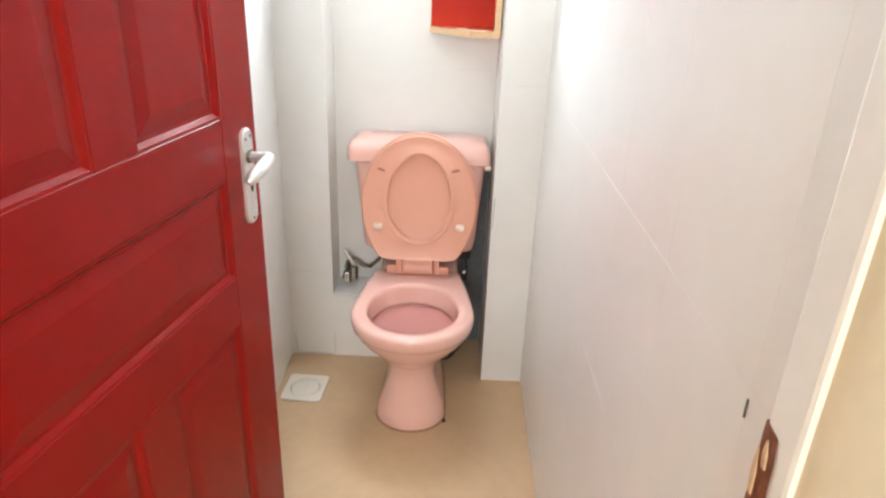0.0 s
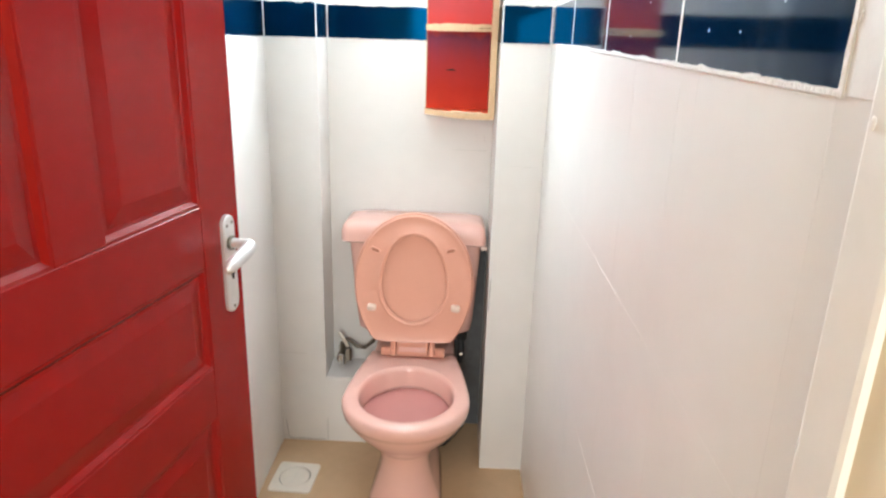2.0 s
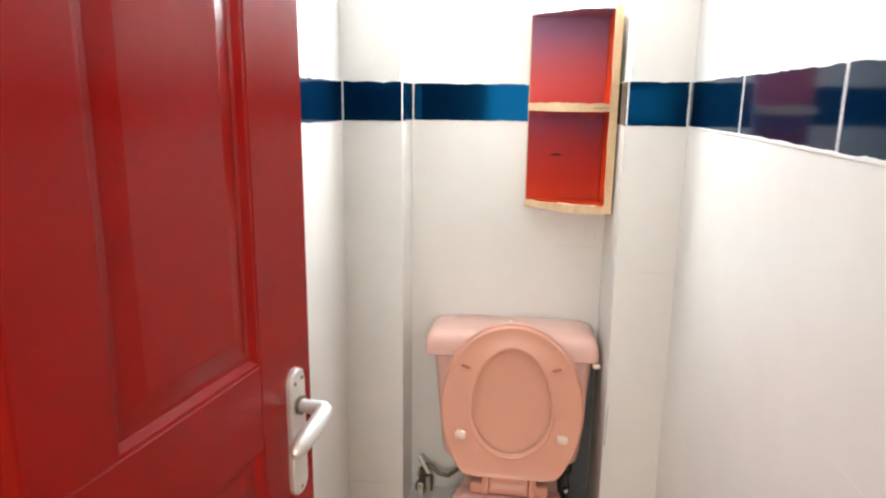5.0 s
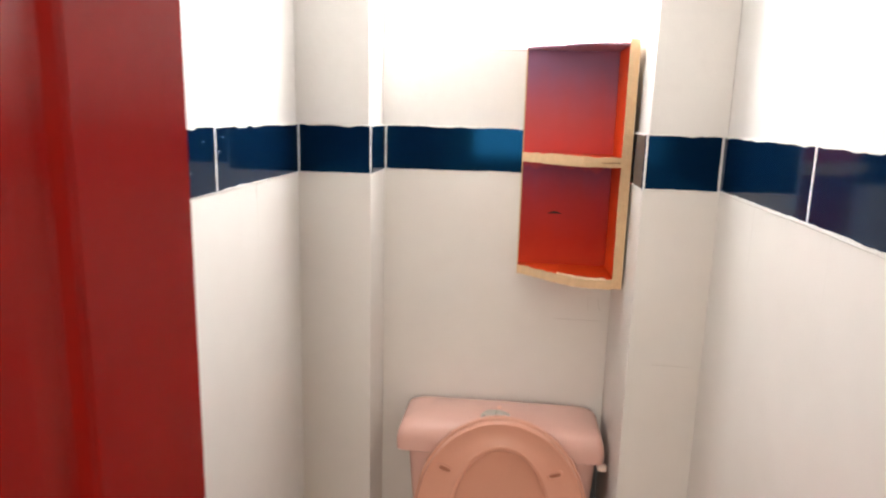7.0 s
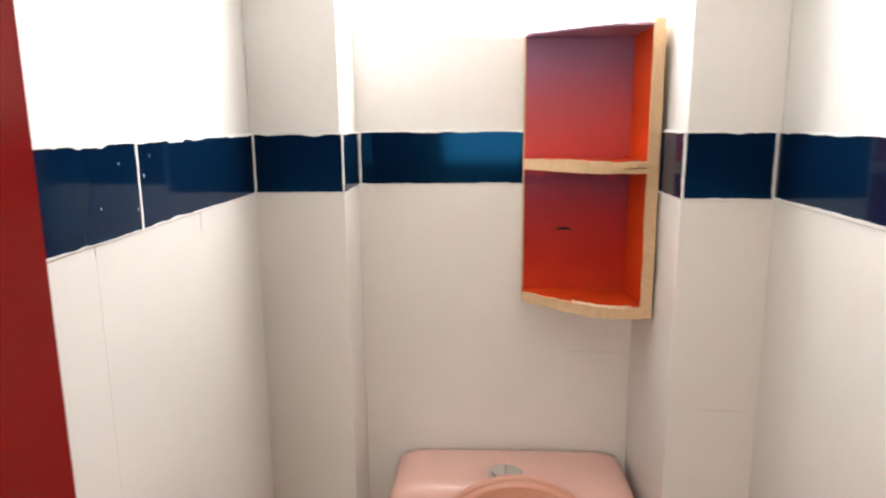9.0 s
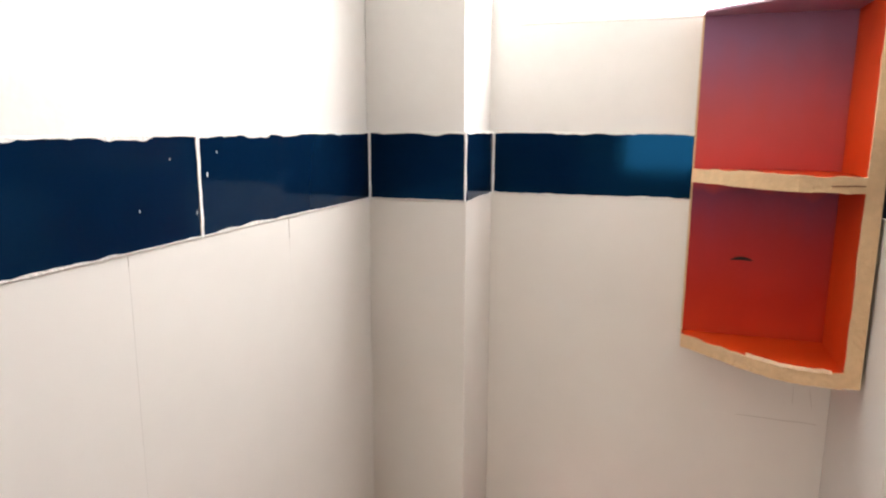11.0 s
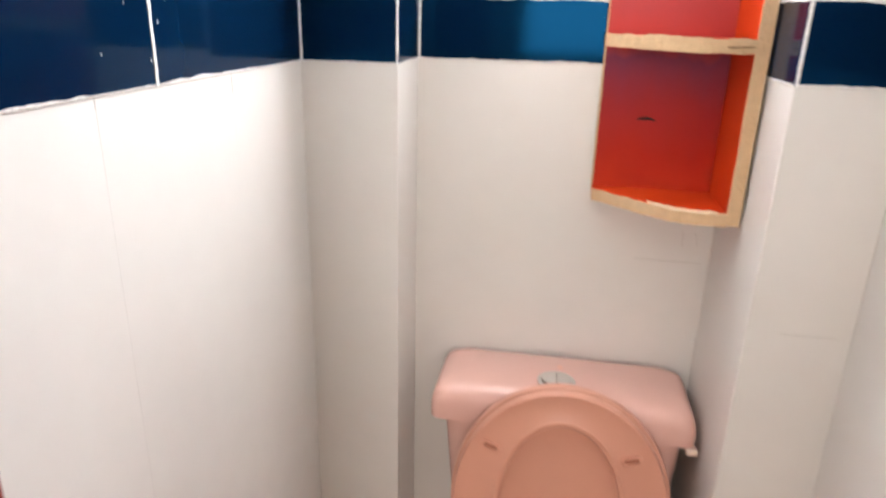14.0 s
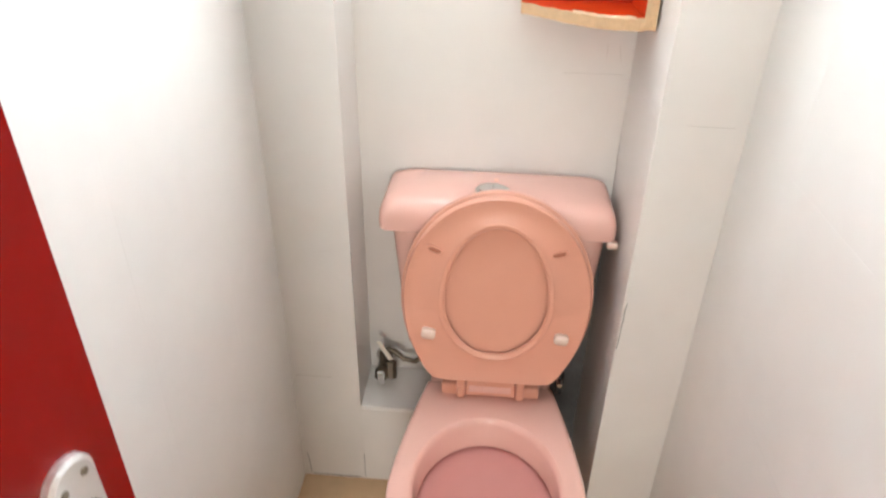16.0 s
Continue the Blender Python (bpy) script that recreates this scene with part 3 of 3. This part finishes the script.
# ---- cardboard corner shelf ----
shelf = thing("corner_shelf", (0.64, 1.75, 1.21), "handmade cardboard corner shelf lined with red paper", "shelf")
SX0, SX1, SY0, SY1, SZ0, SZ1 = 0.513, 0.7445, 1.642, 1.810, 1.241, 1.782
SHADED_PAPER = shaded_paper()
part("back_panel", box((SX0, SY1 - 0.012, SZ0 + 0.001), (SX1 - 0.0182, SY1, SZ1 - 0.006)), SHADED_PAPER, shelf, "red paper with shade and haze painted in as purple")
side = part("side_panel", box((SX1 - 0.018, SY0 + 0.003, SZ0 + 0.002), (SX1 - 0.004, SY1, SZ1)), PAPER, shelf)
part("outer_liner", box((SX1 - 0.004, SY0 + 0.002, SZ0 + 0.002), (SX1, SY1, SZ1)), CARD, side, "brown cardboard outside")


def front(s):
    """The curved front edge, from the back left to the front right."""
    x = SX0 + (SX1 - 0.018 - SX0) * s
    reach = 0.16 + 0.80 * min(1.0, s / 0.62) + 0.04 * s - 0.05 * math.exp(-((s - 0.62) / 0.09) ** 2)
    return x, SY1 - 0.022 - (SY1 - 0.022 - SY0) * reach


def board(name, z0, z1, seed, rag=0.0025):
    n = 30
    edge = [front(k / n) for k in range(n + 1)]
    low = [(x, y, z0) for x, y in edge] + [(SX1 - 0.018, SY1 - 0.012, z0), (SX0, SY1 - 0.012, z0)]
    high = [(x, y, z1) for x, y, z in low]
    b = part(name, loft([low, high]), PAPER, shelf)
    bm = bmesh.new()
    rings = []
    for k, (x, y) in enumerate(edge):
        e0, e1 = 0.001 + rag * abs(lump(seed, k, 0.7)), 0.001 + rag * 1.6 * max(0.0, lump(seed + 9, k, 0.45) + 0.15)
        d = 0.0025 + 0.0015 * lump(seed + 3, k, 0.9)
        rings.append([(x - 0.001, y + 0.003, z0 - e0), (x - 0.002, y - d, z0 - e0), (x - 0.002, y - d, z1 + e1), (x - 0.001, y + 0.004, z1 + e1)])
    part("cut_edge", loft(rings, bm), CARD, b, "raw brown cardboard edge")
    if name == "middle_board":
        # a second strip of card glued over the edge
        rings = []
        for k in range(25):
            x, y = front(0.24 + 0.46 * k / 24)
            up = 0.0022 + 0.003 * abs(lump(seed + 14, k, 0.5))
            d = 0.0062 + 0.0012 * lump(seed + 15, k, 0.6)
            rings.append([(x - 0.001, y - 0.001, z0 - 0.0024), (x - 0.002, y - d, z0 - 0.0022), (x - 0.002, y - d, z1 + up), (x - 0.001, y + 0.002, z1 + up)])
        part("overlap_strip", loft(rings), CARD, b, "second strip of brown card glued over the edge")
        for k, s in enumerate((0.84, 0.93)):
            x, y = front(s)
            zc = (z0 + z1) / 2 + 0.004 * lump(seed + 5, k, 3.1)
            part("flute_slit", box((x - 0.010, y - 0.0058, zc - 0.0007), (x + 0.010, y - 0.0036, zc + 0.0007)), WOOD, b, "dark gap between cardboard layers")
    return b


board("bottom_board", SZ0, SZ0 + 0.017, 1)
board("middle_board", 1.514, 1.532, 2)
low = [(*front(k / 30), SZ1 - 0.012) for k in range(31)] + [(SX1 - 0.018, SY1 - 0.012, SZ1 - 0.012), (SX0, SY1 - 0.012, SZ1 - 0.012)]
part("top_sheet", loft([low, [(x, y, z + 0.004) for x, y, z in low]]), VEILED, shelf, "thin paper sheet over the top, haze in its purple-grey")
rings = []
for k in range(41):
    z = SZ0 + (SZ1 - SZ0) * k / 40
    e = 0.0012 * lump(11, k, 0.6)
    rings.append([(SX1 - 0.0205 + e, SY0 + 0.004, z), (SX1 - 0.0205 + e, SY0 - 0.001 + e, z), (SX1 + 0.0005, SY0 - 0.001, z), (SX1 + 0.0005, SY0 + 0.004, z)])
part("cut_edge", loft(rings), CARD, side, "raw brown cardboard edge")
rings = []
for k in range(21):
    z = SZ0 + 0.01 + (SZ1 - SZ0 - 0.02) * k / 20
    e = 0.0012 * lump(12, k, 0.9)
    rings.append([(SX0 - 0.0015, SY1 - 0.001, z), (SX0 - 0.0015, SY1 - 0.0135, z), (SX0 + 0.001 + abs(e), SY1 - 0.0135, z), (SX0 + 0.001 + abs(e), SY1 - 0.001, z)])
part("cut_edge", loft(rings), CARD, shelf, "raw brown cardboard edge")
rings = []
for k in range(11):
    s = k / 10
    x = 0.580 + 0.034 * s
    h = 0.0006 + 0.0022 * math.sin(math.pi * s)
    z = 1.385 + 0.003 * math.sin(math.pi * s)
    rings.append([(x, SY1 - 0.0122, z - h), (x, SY1 - 0.0134, z - h), (x, SY1 - 0.0134, z + h), (x, SY1 - 0.0122, z + h)])
part("slit", loft(rings), DARK, shelf, "short dark slit cut in the back")
torn = bmesh.new()
rings = []
for k in range(19):
    x, y = front(0.42 + 0.5 * k / 18)
    z = SZ0 + 0.0185 + 0.003 * abs(lump(21, k, 0.8))
    w = 0.004 + 0.003 * lump(22, k, 0.7)
    rings.append([(x, y + 0.002, z - 0.002), (x, y - 0.004, z), (x, y + w, z + 0.0035), (x, y + w + 0.004, z)])
part("torn_paper", loft(rings, torn), TORN, shelf, "torn paper curling at the bottom board")

# ---- border tiles, grout and paint edges ----
# faces: (parent, origin x, y, direction along, outward normal)
FACES = {
    "left": (wall_left, Vector((0, 0, 0)), Vector((0, 1, 0)), Vector((1, 0, 0))),
    "right": (wall_right, Vector((W, 0, 0)), Vector((0, 1, 0)), Vector((-1, 0, 0))),
    "pier_l": (pier_left, Vector((0, YL, 0)), Vector((1, 0, 0)), Vector((0, -1, 0))),
    "side_l": (pier_left, Vector((XL, 0, 0)), Vector((0, 1, 0)), Vector((1, 0, 0))),
    "back": (wall_back, Vector((0, YB, 0)), Vector((1, 0, 0)), Vector((0, -1, 0))),
    "side_r": (pier_right, Vector((XR, 0, 0)), Vector((0, 1, 0)), Vector((-1, 0, 0))),
    "pier_r": (pier_right, Vector((0, YR, 0)), Vector((1, 0, 0)), Vector((0, -1, 0))),
    "ledge": (ledge, Vector((0, YL, 0)), Vector((1, 0, 0)), Vector((0, -1, 0))),
}


def put(face, a, z, d):
    _, o, along, out = FACES[face]
    if face == "right" and 1.112 < z < B1:
        # the border was cut wider towards the doorway
        drop = 0.018 * min(1.0, max(0.0, (1.117 - a) / 1.17))
        z -= drop * (min(1.0, (z - 1.112) / (B0 - 1.112)) if z < B0 else (B1 - z) / (B1 - B0))
    return o + along * a + out * d + Vector((0, 0, z))


def tile(face, name, a0, a1, z0, z1, mat, d0, d1, edge=0.0015, label=""):
    rings = [[put(face, a, z, d) for a, z in ((a0 + e, z0 + e), (a1 - e, z0 + e), (a1 - e, z1 - e), (a0 + e, z1 - e))] for e, d in ((0, d0), (0, d1 - edge), (edge, d1))]
    return part(name, loft(rings, cap_first=False), mat, FACES[face][0], label)


def ragged(face, a0, a1, z, up, seed, d, reach=0.004, least=0.0012):
    """A strip of uneven paint along the border's edge."""
    n = max(8, int((a1 - a0) / 0.006))
    rings = []
    for k in range(n + 1):
        a = a0 + (a1 - a0) * k / n
        r = least + reach * max(0.0, 0.55 * lump(seed, a, 30) + 0.4 * lump(seed + 1, a, 95) + 0.16)
        if lump(seed + 2, a, 23) > 0.42:
            r += 0.006 * (lump(seed + 2, a, 23) - 0.42)
        t = z - up * r
        rings.append([put(face, a, z + up * 0.0015, d - 0.003), put(face, a, z + up * 0.0015, d - 0.0012), put(face, a, z, d + 0.0003), put(face, a, t, d + 0.0004), put(face, a, t, d - 0.003)])
    part("paint_edge", loft(rings), GROUT, FACES[face][0], "uneven white paint along the blue border")


def grout(face, a, seed, w=0.004):
    rings = []
    for k in range(19):
        z = B0 - 0.001 + (B1 - B0 + 0.002) * k / 18
        l = w * 0.5 * (1 + 0.5 * lump(seed, k, 0.8))
        r = w * 0.5 * (1 + 0.5 * lump(seed + 1, k, 0.7))
        rings.append([put(face, a - l, z, 0.0), put(face, a - l * 0.7, z, 0.0024), put(face, a + r * 0.7, z, 0.0024), put(face, a + r, z, 0.0)])
    part("grout_line", loft(rings), GROUT, FACES[face][0], "white grout line")


BANDS = (("left", END, YL, (-0.112, 0.330, 0.780, 1.223)), ("right", -0.082, YR, (0.286, 0.716, 1.117)), ("pier_l", 0.0, XL, ()), ("side_l", YL, YB, ()),
         ("back", XL, XR, (0.61,)), ("side_r", YR, YB, ()), ("pier_r", XR, W, ()))
for i, (face, a0, a1, joints) in enumerate(BANDS):
    cuts = [a0, *joints, a1]
    for c0, c1 in zip(cuts, cuts[1:]):
        tile(face, "border_tile", c0 + 0.0015, c1 - 0.0015, B0, B1, BLUE, -T + 0.001, 0.0016, 0.0008)
    for j, a in enumerate(joints):
        grout(face, a, 31 + 7 * i + j, 0.0065)
    ragged(face, a0 + 0.002, a1 - 0.002, B1, 1, 50 + 5 * i, 0.0019, 0.0068 if face == "left" else 0.0048)
    ragged(face, a0 + 0.002, a1 - 0.002, B0, -1, 53 + 5 * i, 0.0019, 0.0035, 0.0042 if face == "right" else 0.0012)
for face, a, w in (("pier_l", 0.003, 0.004), ("pier_l", XL - 0.001, 0.004), ("side_l", YB - 0.003, 0.004), ("back", XL + 0.003, 0.005), ("pier_r", W - 0.004, 0.006), ("pier_r", XR + 0.002, 0.005), ("right", -0.081, 0.007), ("left", YL - 0.003, 0.004)):
    grout(face, a, 90 + a * 10, w)
tile("right", "plaster_strip", END, -0.0825, B0, B1 + 0.004, WHITE_WALL, -T + 0.001, 0.0012, 0.0008, "plain white plaster at the end of the border")
# flecks of paint on the blue tiles
rng = random.Random(4)
for face, lo, hi, count in (("left", 0.6, 1.3, 14), ("right", -0.1, 0.6, 10)):
    for k in range(count):
        a, z = rng.uniform(lo, hi), rng.uniform(B0 + 0.02, B1 - 0.008)
        w, h = rng.uniform(0.0003, 0.0008), rng.uniform(0.0008, 0.0035)
        ring0 = [(a + w * math.cos(q), z + h * math.sin(q)) for q in (0.2, 1.3, 2.3, 3.3, 4.4, 5.4)]
        part("paint_fleck", loft([[put(face, p, q, 0.0012) for p, q in ring0], [put(face, p, q, 0.0020) for p, q in ring0]]), GROUT, FACES[face][0])

# ---- white wall tiles below the border ----
ZROWS = (0.0, 0.368, 0.740, 1.112, B0)
GAP = 0.00009


def columns(a0, a1, start, step=0.28):
    cuts = [a0]
    k = start - step * math.floor((start - a0) / step)
    while k < a1 - 0.004:
        if k > a0 + 0.004:
            cuts.append(k)
        k += step
    return cuts + [a1]


for face, a0, a1, start, lowest in (("left", END, YL, 1.118, 0), ("right", END, YR, 1.045, 0), ("pier_l", 0.0, XL, 0.0, 0), ("side_l", YL, YB, YL, 0.27), ("back", XL, XR, 0.45, 0.27), ("side_r", YR, YB, YR, 0), ("pier_r", XR, W, XR, 0), ("ledge", XL, 0.5, XL, 0)):
    cuts = columns(a0, a1, start)
    for z0, z1 in zip(ZROWS, ZROWS[1:]):
        if face == "ledge":
            if z0 > 0:
                continue
            z1 = 0.266
        if z1 <= lowest:
            continue
        z0 = max(z0, lowest)
        for c0, c1 in zip(cuts, cuts[1:]):
            if face == "back" and c1 > 0.5 and z0 < 0.72:
                continue
            tile(face, "wall_tile", c0 + GAP, c1 - GAP, z0 + GAP, z1 - GAP, WHITE_TILE, -T + 0.0008, 0.00008 * lump(77, c0 * 3 + z0 * 11 + a0, 5), 0.0001)
for parent, face, a0, a1, z0 in ((wall_left, "left", END, YL, 0), (wall_right, "right", END, YR, 0), (pier_left, "pier_l", 0.0, XL, 0), (pier_right, "pier_r", XR, W, 0), (wall_back, "back", XL, XR, 0.27)):
    tile(face, "joint_bed", a0 + 0.002, a1 - 0.002, z0 + 0.002, B0 - 0.002, JOINT, -T + 0.0002, -0.00022, 0.0001)

# ---- cracks and chips in the tiling ----
def crack(face, points, w, label, mat=DARK_GREY):
    rings = []
    for k, (a, z) in enumerate(points):
        e = w * (0.6 + 0.5 * abs(lump(61, k + a * 9, 1.3)))
        rings.append([put(face, a - e, z - e, 0.0), put(face, a + e, z + e, 0.0), put(face, a + e, z + e, 0.0004), put(face, a - e, z - e, 0.0004)])
    part("crack", loft(rings), mat, FACES[face][0], label)


def run(a0, z0, a1, z1, n, seed, amp):
    return [(a0 + (a1 - a0) * k / n + amp * lump(seed, k, 0.7), z0 + (z1 - z0) * k / n + amp * lump(seed + 1, k, 0.8)) for k in range(n + 1)]


crack("pier_l", run(0.022, 0.006, 0.160, 0.004, 14, 5, 0.003), 0.0016, "dark gap under the lowest tile")
crack("pier_l", run(0.020, 0.01, 0.014, 0.085, 8, 8, 0.002), 0.0007, "fine dark crack in the corner")
crack("ledge", run(0.172, 0.004, 0.171, 0.10, 8, 9, 0.001), 0.0007, "fine dark crack beside the ledge")
crack("side_l", run(YL + 0.002, 0.50, YL + 0.002, 0.74, 12, 11, 0.001), 0.0010, "dark chipped edge of the pier")
crack("pier_r", run(XR + 0.004, 0.62, XR + 0.007, 0.735, 10, 13, 0.003), 0.0009, "chipped edge of the pier")
crack("back", run(0.61, 1.1125, 0.735, 1.112, 10, 15, 0.0006), 0.0003, "open joint under the shelf", DUSTY)
crack("pier_r", run(XR + 0.05, 1.1125, W - 0.02, 1.1115, 10, 17, 0.0006), 0.00022, "open joint between tiles", DUSTY)
crack("pier_l", run(0.01, 0.3685, 0.10, 0.368, 8, 19, 0.0005), 0.0003, "open joint between tiles", DUSTY)
crack("left", run(1.118, 1.466, 1.1175, B0 - 0.003, 5, 21, 0.0004), 0.00012, "open joint under the border", DUSTY)
crack("left", run(1.398, 1.45, 1.397, B0 - 0.003, 4, 23, 0.0008), 0.00015, "open joint under the border", DUSTY)
# raised tile-white lines added so two joints show as lit streaks
for points in (run(0.46, 1.1105, 0.62, 1.1115, 12, 31, 0.0006), run(0.42, 0.7395, 0.60, 0.7405, 14, 33, 0.0006)):
    crack("right", points, 0.0003, "thin raised line for the lit edge of a tile joint", WHITE_TILE)
for a, z in ((0.478, 1.36), (0.262, 1.29)):
    crack("right", run(a, z, a + 0.003, B0 - 0.02, 9, 41, 0.0008), 0.0005, "white paint drip under the border", GROUT)
crack("back", run(0.6946, 1.174, 0.6956, 1.142, 6, 43, 0.0005), 0.0002, "thin dark run under the shelf", DUSTY)
crack("back", run(0.7185, 1.172, 0.7250, 1.140, 6, 45, 0.0008), 0.0002, "thin dark run under the shelf", DUSTY)
